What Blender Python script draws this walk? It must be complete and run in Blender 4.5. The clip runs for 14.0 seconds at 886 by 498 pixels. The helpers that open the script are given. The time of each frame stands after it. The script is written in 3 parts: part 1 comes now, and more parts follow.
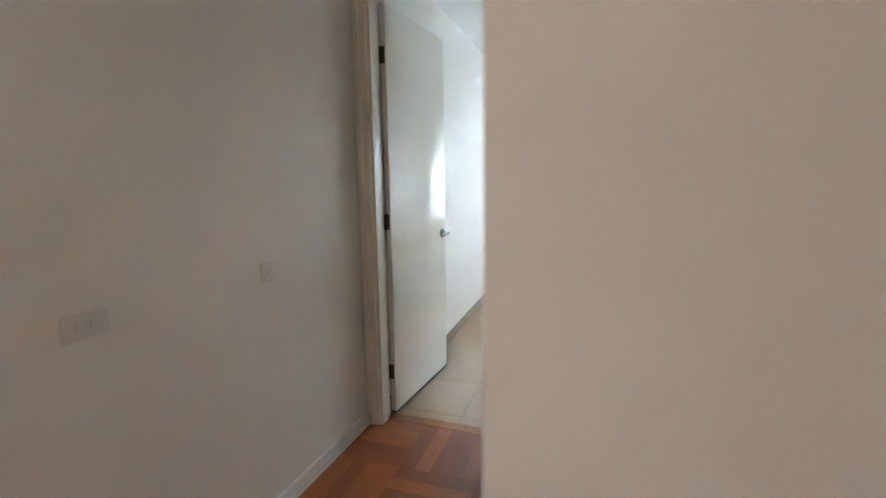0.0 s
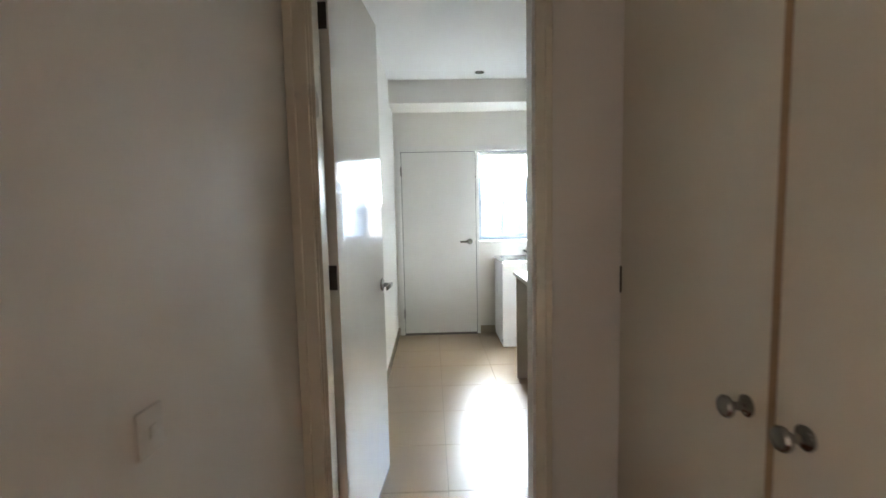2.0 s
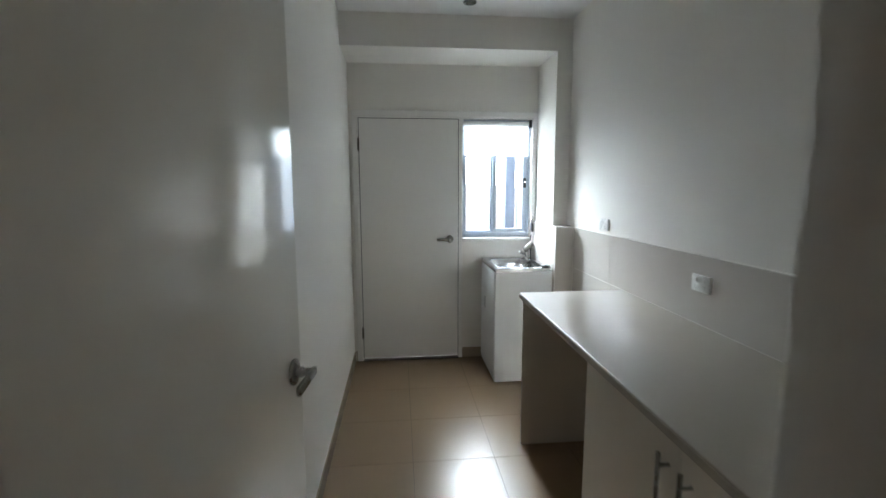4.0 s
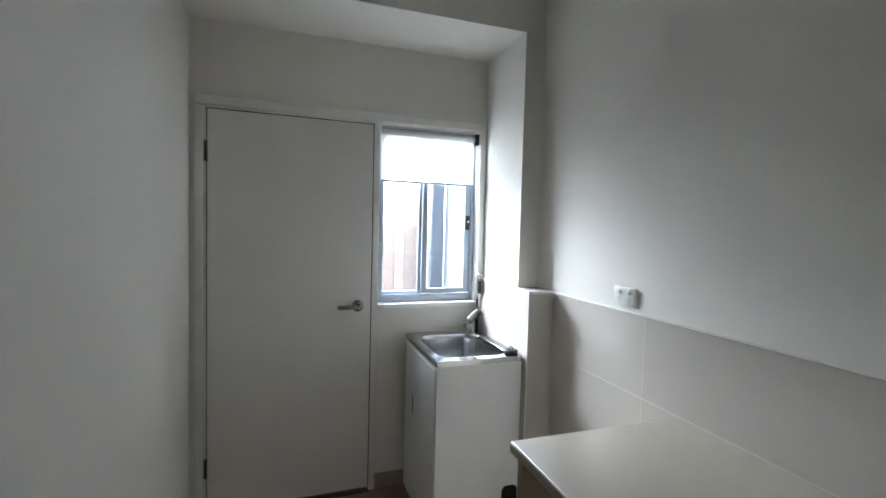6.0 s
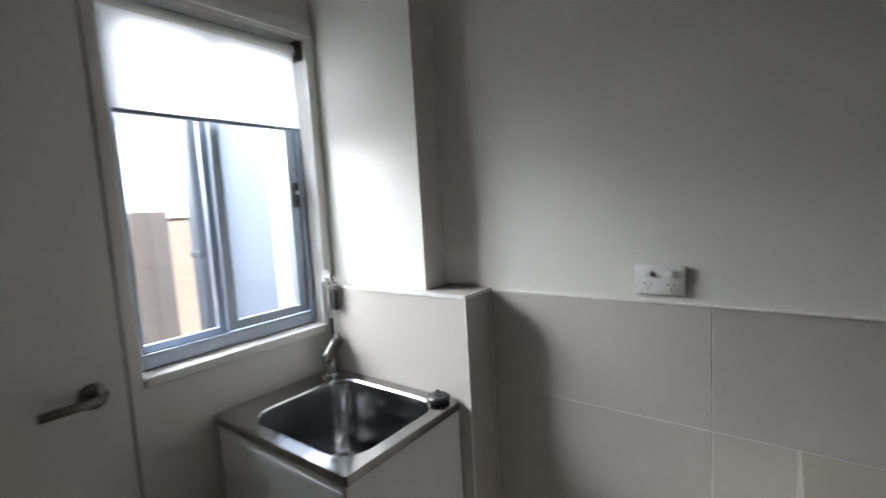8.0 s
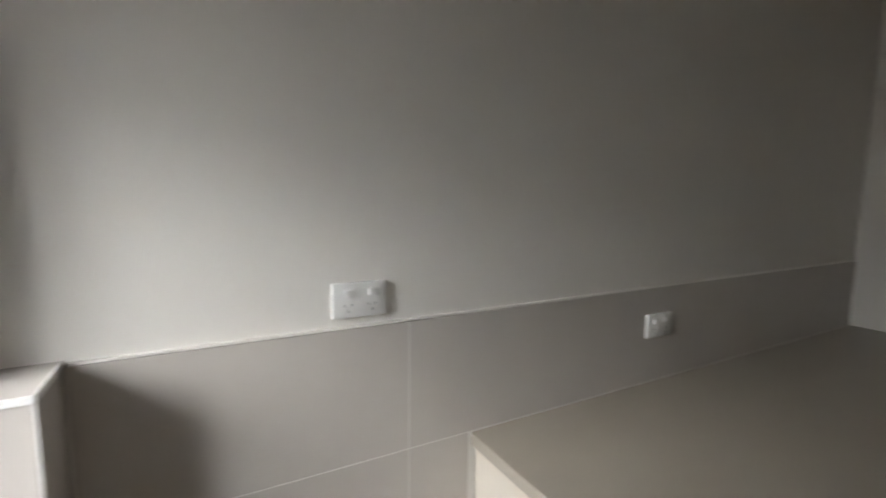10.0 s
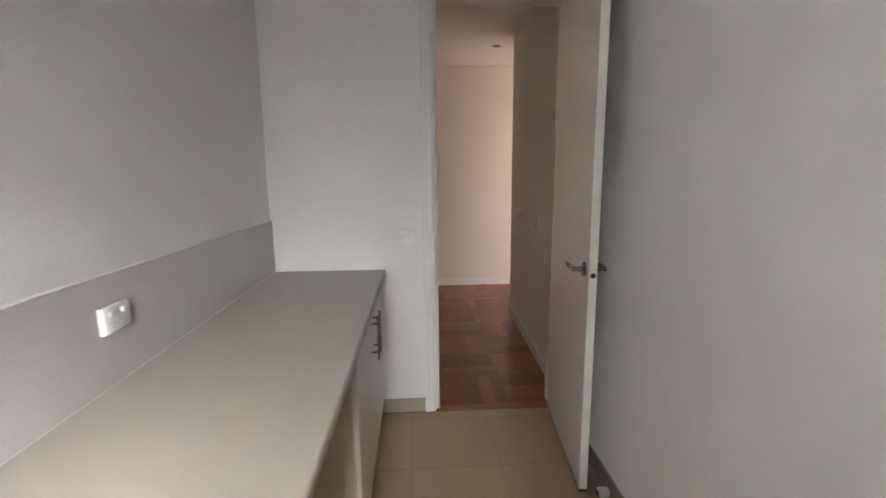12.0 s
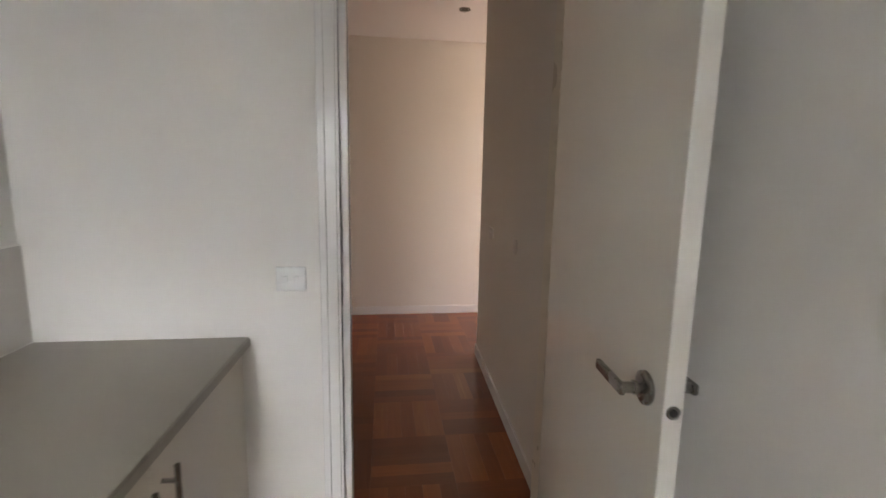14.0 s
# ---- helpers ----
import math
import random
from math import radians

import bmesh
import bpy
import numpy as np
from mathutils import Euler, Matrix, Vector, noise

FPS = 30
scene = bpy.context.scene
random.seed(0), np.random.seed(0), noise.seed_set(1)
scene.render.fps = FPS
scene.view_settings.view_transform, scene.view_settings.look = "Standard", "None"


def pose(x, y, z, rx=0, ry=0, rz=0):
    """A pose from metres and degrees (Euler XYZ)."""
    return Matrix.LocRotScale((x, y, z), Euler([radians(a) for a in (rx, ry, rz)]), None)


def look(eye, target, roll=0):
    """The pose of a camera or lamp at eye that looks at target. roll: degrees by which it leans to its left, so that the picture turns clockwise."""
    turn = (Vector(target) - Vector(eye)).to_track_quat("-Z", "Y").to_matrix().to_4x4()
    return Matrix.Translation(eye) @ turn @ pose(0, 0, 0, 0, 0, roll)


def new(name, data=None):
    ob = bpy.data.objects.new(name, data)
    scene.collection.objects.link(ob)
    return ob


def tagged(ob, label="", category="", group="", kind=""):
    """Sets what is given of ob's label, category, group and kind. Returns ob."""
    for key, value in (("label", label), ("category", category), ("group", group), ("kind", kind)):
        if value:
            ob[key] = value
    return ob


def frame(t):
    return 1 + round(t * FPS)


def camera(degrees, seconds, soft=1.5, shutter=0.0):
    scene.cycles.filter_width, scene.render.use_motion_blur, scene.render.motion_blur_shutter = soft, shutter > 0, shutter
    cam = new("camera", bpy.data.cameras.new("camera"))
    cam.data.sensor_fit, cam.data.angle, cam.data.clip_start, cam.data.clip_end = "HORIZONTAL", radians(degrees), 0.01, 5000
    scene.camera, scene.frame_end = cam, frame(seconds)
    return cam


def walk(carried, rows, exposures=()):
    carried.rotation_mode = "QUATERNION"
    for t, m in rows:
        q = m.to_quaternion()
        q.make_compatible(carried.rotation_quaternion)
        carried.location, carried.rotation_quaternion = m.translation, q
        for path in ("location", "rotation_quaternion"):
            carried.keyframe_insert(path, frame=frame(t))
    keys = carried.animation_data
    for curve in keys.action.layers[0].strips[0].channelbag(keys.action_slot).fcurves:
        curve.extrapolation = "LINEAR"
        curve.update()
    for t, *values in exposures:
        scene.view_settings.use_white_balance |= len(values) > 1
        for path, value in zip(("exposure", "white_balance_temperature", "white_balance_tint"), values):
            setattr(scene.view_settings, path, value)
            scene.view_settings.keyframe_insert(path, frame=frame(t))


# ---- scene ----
cam = camera(89.3, 14.0, shutter=0.5)
PATH = [
    (0, (1.431, -2.32, 1.429), (0.805, -0.447, 1.114), -0.7),
    (0.5, (1.117, -2.314, 1.454), (0.788, -0.374, 1.094), -3.9),
    (1, (0.928, -2.182, 1.42), (0.739, -0.258, 0.909), -2.1),
    (1.5, (0.796, -1.899, 1.429), (0.685, 0.079, 1.156), -1.0),
    (2, (0.676, -1.598, 1.418), (0.724, 0.394, 1.242), -1.2),
    (2.5, (0.607, -1.321, 1.416), (0.762, 0.654, 1.143), -0.9),
    (4.8, (0.701, 0.185, 1.504), (0.927, 2.156, 1.253), 0.6),
    (5, (0.693, 0.323, 1.483), (0.974, 2.290, 1.252), 1.0),
    (5.5, (0.706, 0.666, 1.507), (1.224, 2.592, 1.351), 0.7),
    (6, (0.748, 0.945, 1.495), (1.391, 2.837, 1.400), 1.5),
    (6.5, (0.786, 1.256, 1.477), (1.475, 3.129, 1.343), 1.5),
    (7, (0.756, 1.559, 1.462), (1.681, 3.328, 1.333), -1.3),
    (9.5, (0.975, 2.561, 1.469), (2.924, 2.178, 1.231), 0.5),
    (10, (1.079, 2.604, 1.462), (2.823, 1.652, 1.233), 0.6),
    (10.5, (1.191, 2.64, 1.485), (2.500, 1.154, 1.2), 1.8),
    (11, (1.260, 2.672, 1.481), (2.071, 0.869, 1.176), -0.4),
    (11.5, (1.215, 2.657, 1.465), (1.433, 0.696, 1.137), 0.2),
    (12, (1.139, 2.575, 1.448), (1.018, 0.606, 1.116), -0.5),
    (12.5, (1.022, 2.342, 1.459), (0.846, 0.366, 1.208), 0.5),
    (13, (0.958, 2.105, 1.441), (0.831, 0.127, 1.172), 0.0),
    (13.5, (0.943, 1.757, 1.438), (0.703, -0.213, 1.193), 1.8),
    (14, (0.890, 1.442, 1.409), (0.635, -0.518, 1.103), 1.1),
]
EXPOSURES = [(0, 5.35, 6250, 10), (0.5, 5.0, 6450, 10), (1, 4.95, 6600, 11), (1.5, 4.95, 6700, 11), (2.5, 4.45, 6800, 10), (4.8, 3.2, 6850, 13), (5.5, 3.25, 6800, 14),
             (6, 3.0, 6850, 14), (7, 2.1, 7050, 15), (9.5, 2.0, 7750, 20), (10.5, 2.9, 7900, 20), (11, 3.2, 7850, 21), (12, 4.1, 7600, 22), (14, 4.2, 7600, 21)]
walk(cam, [(t, look(e, a, r)) for t, e, a, r in PATH], EXPOSURES)

# ---- world and light ----
world = bpy.data.worlds.new("sky")
scene.world = world
world.use_nodes = True
wn = world.node_tree
sky = wn.nodes.new("ShaderNodeTexSky")
sky.sky_type, sky.sun_disc = "NISHITA", False
sky.sun_elevation, sky.sun_rotation = radians(58), radians(158)
sky.dust_density, sky.air_density = 4.0, 1.0
wn.nodes["Background"].inputs["Strength"].default_value = 0.15
wn.links.new(sky.outputs[0], wn.nodes["Background"].inputs[0])
sun = new("sun", bpy.data.lights.new("sun", "SUN"))
sun.data.energy, sun.data.angle, sun.data.color = 1.5, radians(12), (1, 0.96, 0.9)
sun.matrix_world = look((2.0, -5.0, 8.5), (0, 0, 0))


def daylight_lamp(name, x0, x1, y, z0, z1, watts, colour, tilt=0.0):
    """An area lamp standing in for daylight, looking south."""
    ob = new(name, bpy.data.lights.new(name, "AREA"))
    ob.data.shape, ob.data.size, ob.data.size_y = "RECTANGLE", x1 - x0, z1 - z0
    ob.data.energy, ob.data.color = watts, colour
    ob.matrix_world = look(((x0 + x1) / 2, y, (z0 + z1) / 2), ((x0 + x1) / 2, y - 1, (z0 + z1) / 2 - tilt))


DAY = (0.75, 0.885, 1.0)
# added lamp panels for the open sky above the fence, reaching in under the blind
daylight_lamp("sky_lamp_over_fence", -0.1, 1.8, 5.15, 2.03, 3.35, 65.0, DAY, 0.35)
daylight_lamp("low_sky_lamp", -0.1, 2.3, 5.15, 1.48, 2.02, 4.6, DAY)
# unseen lamp at an assumed lobby window, added to light lobby and hall
daylight_lamp("assumed_lobby_daylight", -3.08, -1.62, -1.93, 0.3, 2.3, 3.8, (1.0, 0.875, 0.80))


# ---- materials ----
def material(name, colour, rough=0.5, metal=0.0, vary=0.06, scale=3.0, grain=0.02, grain_scale=220.0, bump=0.03,
             rough_vary=0.05, spec=0.5, per_object=0.0, coat=0.0):
    """A painted, tiled or metal surface: slow blotches and fine grain in colour, roughness and relief."""
    m = bpy.data.materials.new(name)
    m.use_nodes = True
    n, l = m.node_tree.nodes, m.node_tree.links
    b = n["Principled BSDF"]
    b.inputs["Metallic"].default_value = metal
    b.inputs["Specular IOR Level"].default_value = spec
    b.inputs["Coat Weight"].default_value = coat
    b.inputs["Coat Roughness"].default_value = 0.08
    tc = n.new("ShaderNodeTexCoord")
    big = n.new("ShaderNodeTexNoise")
    big.inputs["Scale"].default_value, big.inputs["Detail"].default_value = scale, 5
    fine = n.new("ShaderNodeTexNoise")
    fine.inputs["Scale"].default_value, fine.inputs["Detail"].default_value = grain_scale, 3
    for t in (big, fine):
        l.new(tc.outputs["Object"], t.inputs["Vector"])
    v = n.new("ShaderNodeMapRange")
    v.inputs[1].default_value, v.inputs[2].default_value = 0.1, 0.9
    v.inputs[3].default_value, v.inputs[4].default_value = 1 - vary, 1 + vary
    l.new(big.outputs["Fac"], v.inputs[0])
    f = n.new("ShaderNodeMapRange")
    f.inputs[1].default_value, f.inputs[2].default_value = 0.1, 0.9
    f.inputs[3].default_value, f.inputs[4].default_value = 1 - grain, 1 + grain
    l.new(fine.outputs["Fac"], f.inputs[0])
    mul = n.new("ShaderNodeMath")
    mul.operation = "MULTIPLY"
    l.new(v.outputs[0], mul.inputs[0])
    l.new(f.outputs[0], mul.inputs[1])
    value = mul.outputs[0]
    if per_object:
        oi = n.new("ShaderNodeObjectInfo")
        o = n.new("ShaderNodeMapRange")
        o.inputs[3].default_value, o.inputs[4].default_value = 1 - per_object, 1 + per_object
        l.new(oi.outputs["Random"], o.inputs[0])
        again = n.new("ShaderNodeMath")
        again.operation = "MULTIPLY"
        l.new(value, again.inputs[0])
        l.new(o.outputs[0], again.inputs[1])
        value = again.outputs[0]
    hsv = n.new("ShaderNodeHueSaturation")
    hsv.inputs["Color"].default_value = (*colour, 1)
    l.new(value, hsv.inputs["Value"])
    l.new(hsv.outputs[0], b.inputs["Base Color"])
    r = n.new("ShaderNodeMapRange")
    r.interpolation_type = "SMOOTHSTEP"
    r.inputs[1].default_value, r.inputs[2].default_value = 0.1, 0.9
    r.inputs[3].default_value, r.inputs[4].default_value = max(rough - rough_vary, 0.02), rough + rough_vary
    l.new(big.outputs["Fac"], r.inputs[0])
    l.new(r.outputs[0], b.inputs["Roughness"])
    if bump:
        bp = n.new("ShaderNodeBump")
        bp.inputs["Strength"].default_value, bp.inputs["Distance"].default_value = bump, 0.004
        l.new(fine.outputs["Fac"], bp.inputs["Height"])
        l.new(bp.outputs[0], b.inputs["Normal"])
    return m


def wood(name, ramp, rough, length=(1.2, 22, 22), source="object", coat=0.0):
    """Timber with grain along x of each piece and a tone of its own for each piece."""
    m = bpy.data.materials.new(name)
    m.use_nodes = True
    n, l = m.node_tree.nodes, m.node_tree.links
    b = n["Principled BSDF"]
    tc = n.new("ShaderNodeTexCoord")
    if source == "object":
        rnd = n.new("ShaderNodeObjectInfo").outputs["Random"]
    else:
        rnd = n.new("ShaderNodeNewGeometry").outputs["Random Per Island"]
    shift = n.new("ShaderNodeVectorMath")
    shift.operation = "ADD"
    off = n.new("ShaderNodeMath")
    off.operation = "MULTIPLY"
    off.inputs[1].default_value = 37.0
    l.new(rnd, off.inputs[0])
    l.new(tc.outputs["Object"], shift.inputs[0])
    l.new(off.outputs[0], shift.inputs[1])
    mp = n.new("ShaderNodeMapping")
    mp.inputs["Scale"].default_value = length
    l.new(shift.outputs[0], mp.inputs["Vector"])
    g = n.new("ShaderNodeTexNoise")
    g.inputs["Scale"].default_value, g.inputs["Detail"].default_value, g.inputs["Distortion"].default_value = 2.5, 6, 0.6
    l.new(mp.outputs[0], g.inputs["Vector"])
    mix = n.new("ShaderNodeMath")
    mix.operation = "MULTIPLY_ADD"
    mix.inputs[1].default_value = 0.35
    l.new(g.outputs["Fac"], mix.inputs[0])
    tone = n.new("ShaderNodeMath")
    tone.operation = "MULTIPLY_ADD"
    tone.inputs[1].default_value, tone.inputs[2].default_value = 0.60, 0.03
    l.new(rnd, tone.inputs[0])
    l.new(tone.outputs[0], mix.inputs[2])
    cr = n.new("ShaderNodeValToRGB")
    e = cr.color_ramp.elements
    e[0].color, e[1].color = (*ramp[0], 1), (*ramp[-1], 1)
    for i, c in enumerate(ramp[1:-1], 1):
        e.new(i / (len(ramp) - 1)).color = (*c, 1)
    l.new(mix.outputs[0], cr.inputs[0])
    l.new(cr.outputs[0], b.inputs["Base Color"])
    b.inputs["Roughness"].default_value, b.inputs["Specular IOR Level"].default_value = rough, 0.35
    b.inputs["Coat Weight"].default_value, b.inputs["Coat Roughness"].default_value = coat, 0.12
    bp = n.new("ShaderNodeBump")
    bp.inputs["Strength"].default_value, bp.inputs["Distance"].default_value = 0.06, 0.003
    l.new(g.outputs["Fac"], bp.inputs["Height"])
    l.new(bp.outputs[0], b.inputs["Normal"])
    return m


def glass_material():
    m = bpy.data.materials.new("window_glass")
    m.use_nodes = True
    b = m.node_tree.nodes["Principled BSDF"]
    b.inputs["Base Color"].default_value = (0.95, 0.98, 1, 1)
    b.inputs["Roughness"].default_value, b.inputs["Transmission Weight"].default_value = 0.0, 1.0
    b.inputs["IOR"].default_value = 1.45
    return m


def blind_material():
    """Thin pale blind cloth that lets daylight through."""
    m = bpy.data.materials.new("blind_cloth")
    m.use_nodes = True
    n, l = m.node_tree.nodes, m.node_tree.links
    b = n["Principled BSDF"]
    b.inputs["Base Color"].default_value, b.inputs["Roughness"].default_value = (0.8, 0.8, 0.78, 1), 0.8
    tr = n.new("ShaderNodeBsdfTranslucent")
    tr.inputs["Color"].default_value = (0.85, 0.86, 0.86, 1)
    clear = n.new("ShaderNodeBsdfTransparent")
    one, two = n.new("ShaderNodeMixShader"), n.new("ShaderNodeMixShader")
    weave = n.new("ShaderNodeTexNoise")
    weave.inputs["Scale"].default_value = 400
    tc = n.new("ShaderNodeTexCoord")
    l.new(tc.outputs["Object"], weave.inputs["Vector"])
    bp = n.new("ShaderNodeBump")
    bp.inputs["Strength"].default_value, bp.inputs["Distance"].default_value = 0.1, 0.001
    l.new(weave.outputs["Fac"], bp.inputs["Height"])
    l.new(bp.outputs[0], b.inputs["Normal"])
    one.inputs[0].default_value, two.inputs[0].default_value = 0.62, 0.2
    l.new(b.outputs[0], one.inputs[1])
    l.new(tr.outputs[0], one.inputs[2])
    l.new(one.outputs[0], two.inputs[1])
    l.new(clear.outputs[0], two.inputs[2])
    l.new(two.outputs[0], n["Material Output"].inputs[0])
    return m


PAINT = material("wall_paint", (0.78, 0.757, 0.71), 0.6, spec=0.25, vary=0.02, scale=1.2, grain=0.015, grain_scale=260, bump=0.06)
HALL_PAINT = material("hall_wall_paint", (0.735, 0.70, 0.635), 0.55, spec=0.25, vary=0.025, scale=1.2, grain=0.015, grain_scale=260, bump=0.06)
HALL_ENAMEL = material("cream_gloss_enamel", (0.77, 0.725, 0.61), 0.075, vary=0.02, scale=2.0, grain=0.006, bump=0.005, rough_vary=0.02)
CEIL = material("ceiling_paint", (0.82, 0.815, 0.80), 0.8, vary=0.015, scale=1.0, bump=0.04)
ENAMEL = material("gloss_enamel", (0.80, 0.775, 0.70), 0.065, vary=0.02, scale=2.0, grain=0.006, bump=0.005, rough_vary=0.02)
SATIN = material("satin_door_paint", (0.76, 0.75, 0.72), 0.38, vary=0.02, scale=1.6, grain=0.01, bump=0.03)
TRIM = material("trim_enamel", (0.80, 0.79, 0.76), 0.22, vary=0.02, scale=4, bump=0.015)
HALL_TRIM = material("cream_trim_enamel", (0.74, 0.69, 0.58), 0.3, vary=0.03, scale=4, bump=0.015)
BROWN_EDGE = material("brown_edge", (0.34, 0.24, 0.145), 0.6, vary=0.15, scale=20)
SLOT = material("grey_slot", (0.16, 0.16, 0.155), 0.6)
SPLASH = material("splash_tile", (0.555, 0.52, 0.48), 0.10, vary=0.03, scale=5, grain=0.01, bump=0.008, per_object=0.015)
GROUT = material("grout", (0.68, 0.66, 0.62), 0.85, vary=0.08, scale=14, bump=0.1)
FLOOR_TILE = material("floor_tile", (0.325, 0.218, 0.127), 0.34, vary=0.05, scale=4, grain=0.03, grain_scale=120, bump=0.01, per_object=0.02, rough_vary=0.05, spec=0.6, coat=0.6)
FLOOR_GROUT = material("floor_grout", (0.22, 0.16, 0.105), 0.9, vary=0.15, scale=10, bump=0.1)
SKIRT_TILE = material("skirting_tile", (0.38, 0.315, 0.24), 0.22, vary=0.05, scale=6, bump=0.01, per_object=0.03)
LAMINATE = material("benchtop_laminate", (0.36, 0.32, 0.265), 0.32, vary=0.03, scale=3, grain=0.012, grain_scale=160, bump=0.008, rough_vary=0.03)
CABINET = material("cabinet_board", (0.65, 0.595, 0.515), 0.32, vary=0.025, scale=3, grain=0.02, bump=0.02)
CARCASS = material("carcass_board", (0.60, 0.52, 0.40), 0.5, vary=0.04, scale=4, bump=0.02)
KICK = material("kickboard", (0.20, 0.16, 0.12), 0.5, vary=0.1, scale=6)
STEEL = material("stainless_steel", (0.43, 0.43, 0.435), 0.12, 1.0, vary=0.05, scale=6, grain=0.012, grain_scale=70, bump=0.004, rough_vary=0.06)
CHROME = material("chrome", (0.72, 0.72, 0.72), 0.1, 1.0, vary=0.02, scale=8, bump=0.0)
BRUSHED = material("brushed_nickel", (0.27, 0.265, 0.25), 0.26, 1.0, vary=0.05, scale=20, grain=0.06, bump=0.02)
HINGE = material("dark_bronze_hinge", (0.10, 0.085, 0.07), 0.4, 0.8, vary=0.1, scale=30)
WHITE_METAL = material("white_powder_coat", (0.86, 0.88, 0.90), 0.3, vary=0.015, scale=3, bump=0.02)
PLASTIC = material("white_plastic", (0.80, 0.80, 0.78), 0.28, vary=0.015, scale=10, bump=0.0)
# a darker, yellower white for the hall switches
OFF_WHITE = material("off_white_plastic", (0.64, 0.61, 0.555), 0.35, vary=0.02, scale=10, bump=0.0)
BLACK = material("black_rubber", (0.015, 0.016, 0.02), 0.35, vary=0.2, scale=30)
DARK = material("dark_slot", (0.03, 0.03, 0.03), 0.6)
ALU = material("grey_blue_aluminium", (0.38, 0.44, 0.52), 0.38, 0.5, vary=0.04, scale=8, bump=0.01)
GLASS = glass_material()
BLIND = blind_material()
TIMBER = [(0.10, 0.020, 0.004), (0.16, 0.036, 0.008), (0.21, 0.052, 0.012), (0.28, 0.080, 0.019), (0.44, 0.165, 0.045)]
PARQUET = wood("parquet_timber", TIMBER, 0.36, coat=0.35)
PARQUET_FAR = wood("parquet_timber_far", TIMBER, 0.36, source="island", coat=0.35)
THRESHOLD = wood("threshold_timber", [(0.20, 0.062, 0.016), (0.29, 0.11, 0.033), (0.38, 0.17, 0.06)], 0.3, coat=0.35)
SUBFLOOR = material("dark_subfloor", (0.10, 0.032, 0.012), 0.8, vary=0.2)
FENCE = wood("weathered_paling", [(0.31, 0.255, 0.225), (0.38, 0.32, 0.285), (0.45, 0.39, 0.35)], 0.85, (14, 14, 1.0))
CLADDING = material("blue_grey_render", (0.22, 0.27, 0.335), 0.7, vary=0.06, scale=3, bump=0.1)
DOWNPIPE = material("dark_grey_steel", (0.10, 0.12, 0.15), 0.45, vary=0.08, scale=6)
EARTH = material("bare_ground", (0.22, 0.20, 0.16), 0.95, vary=0.25, scale=0.8, grain=0.2, grain_scale=40, bump=0.4)


# ---- building helpers ----
def box(bm, x0, x1, y0, y1, z0, z1, bevel=0.0, seg=2):
    made = bmesh.ops.create_cube(bm, size=1)["verts"]
    bmesh.ops.transform(bm, verts=made, matrix=Matrix.Translation(((x0 + x1) / 2, (y0 + y1) / 2, (z0 + z1) / 2))
                        @ Matrix.Diagonal((x1 - x0, y1 - y0, z1 - z0, 1)))
    if bevel:
        edges = list({e for v in made for e in v.link_edges})
        bmesh.ops.bevel(bm, geom=edges, offset=bevel, segments=seg, affect="EDGES", profile=0.5)
    return bm


def boxes(*specs, bevel=0.0):
    bm = bmesh.new()
    for s in specs:
        box(bm, *s, bevel=bevel)
    return bm


def rod(bm, a, b, r, r2=None, seg=20):
    a, b = Vector(a), Vector(b)
    d = b - a
    m = Matrix.Translation((a + b) / 2) @ d.to_track_quat("Z", "Y").to_matrix().to_4x4()
    bmesh.ops.create_cone(bm, cap_ends=True, segments=seg, radius1=r, radius2=r if r2 is None else r2, depth=d.length, matrix=m)
    return bm


def turned(bm, profile, m, seg=28):
    """A turned shape: rings of (radius, height) along z of m."""
    rings = []
    for r, z in profile:
        rings.append([bm.verts.new(m @ Vector((r * math.cos(2 * math.pi * i / seg), r * math.sin(2 * math.pi * i / seg), z))) for i in range(seg)])
    for p, q in zip(rings, rings[1:]):
        for i in range(seg):
            bm.faces.new((p[i], p[(i + 1) % seg], q[(i + 1) % seg], q[i]))
    bm.faces.new(rings[0][::-1])
    bm.faces.new(rings[-1])
    return bm


def part(name, bm, mat, parent=None, label="", smooth=False):
    me = bpy.data.meshes.new(name)
    bmesh.ops.recalc_face_normals(bm, faces=bm.faces[:])
    bm.to_mesh(me)
    bm.free()
    me.materials.append(mat)
    if smooth:
        me.shade_smooth()
        me.set_sharp_from_angle(angle=radians(35))
    ob = new(name, me)
    if parent:
        ob.parent = parent
    if label:
        ob["label"] = label
    return ob


def thing(name, label, category, x=0.0, y=0.0, z=0.0, rz=0.0, group="", kind=""):
    ob = new(name)
    ob.empty_display_size = 0.05
    ob.matrix_basis = pose(x, y, z, 0, 0, rz)
    return tagged(ob, label, category, group, kind)


def structure(name, bm, mat, label, category, smooth=False):
    return tagged(part(name, bm, mat, smooth=smooth), label, category, kind="structure")


# ---- plan (metres) ----
W0, W1 = 0.275, 1.955          # laundry, west and east walls
N = 3.42                       # laundry, north wall
H1, H2 = 2.70, 2.75            # ceilings of laundry and hall
HX0, HX1 = 0.15, 1.305         # hall, west wall at its open corner, and cupboard front
SLANT = 0.040                  # the hall's west wall leans in towards the doorway
HY = -2.0                      # hall's west wall ends here
CY = -1.785                    # cupboard block ends here
FY = -3.16                     # far wall of the lobby
LX0, LX1 = -3.4, 4.2           # ends of the lobby
D0, D1, DH = 0.285, 1.05, 2.395   # doorway in the wall between

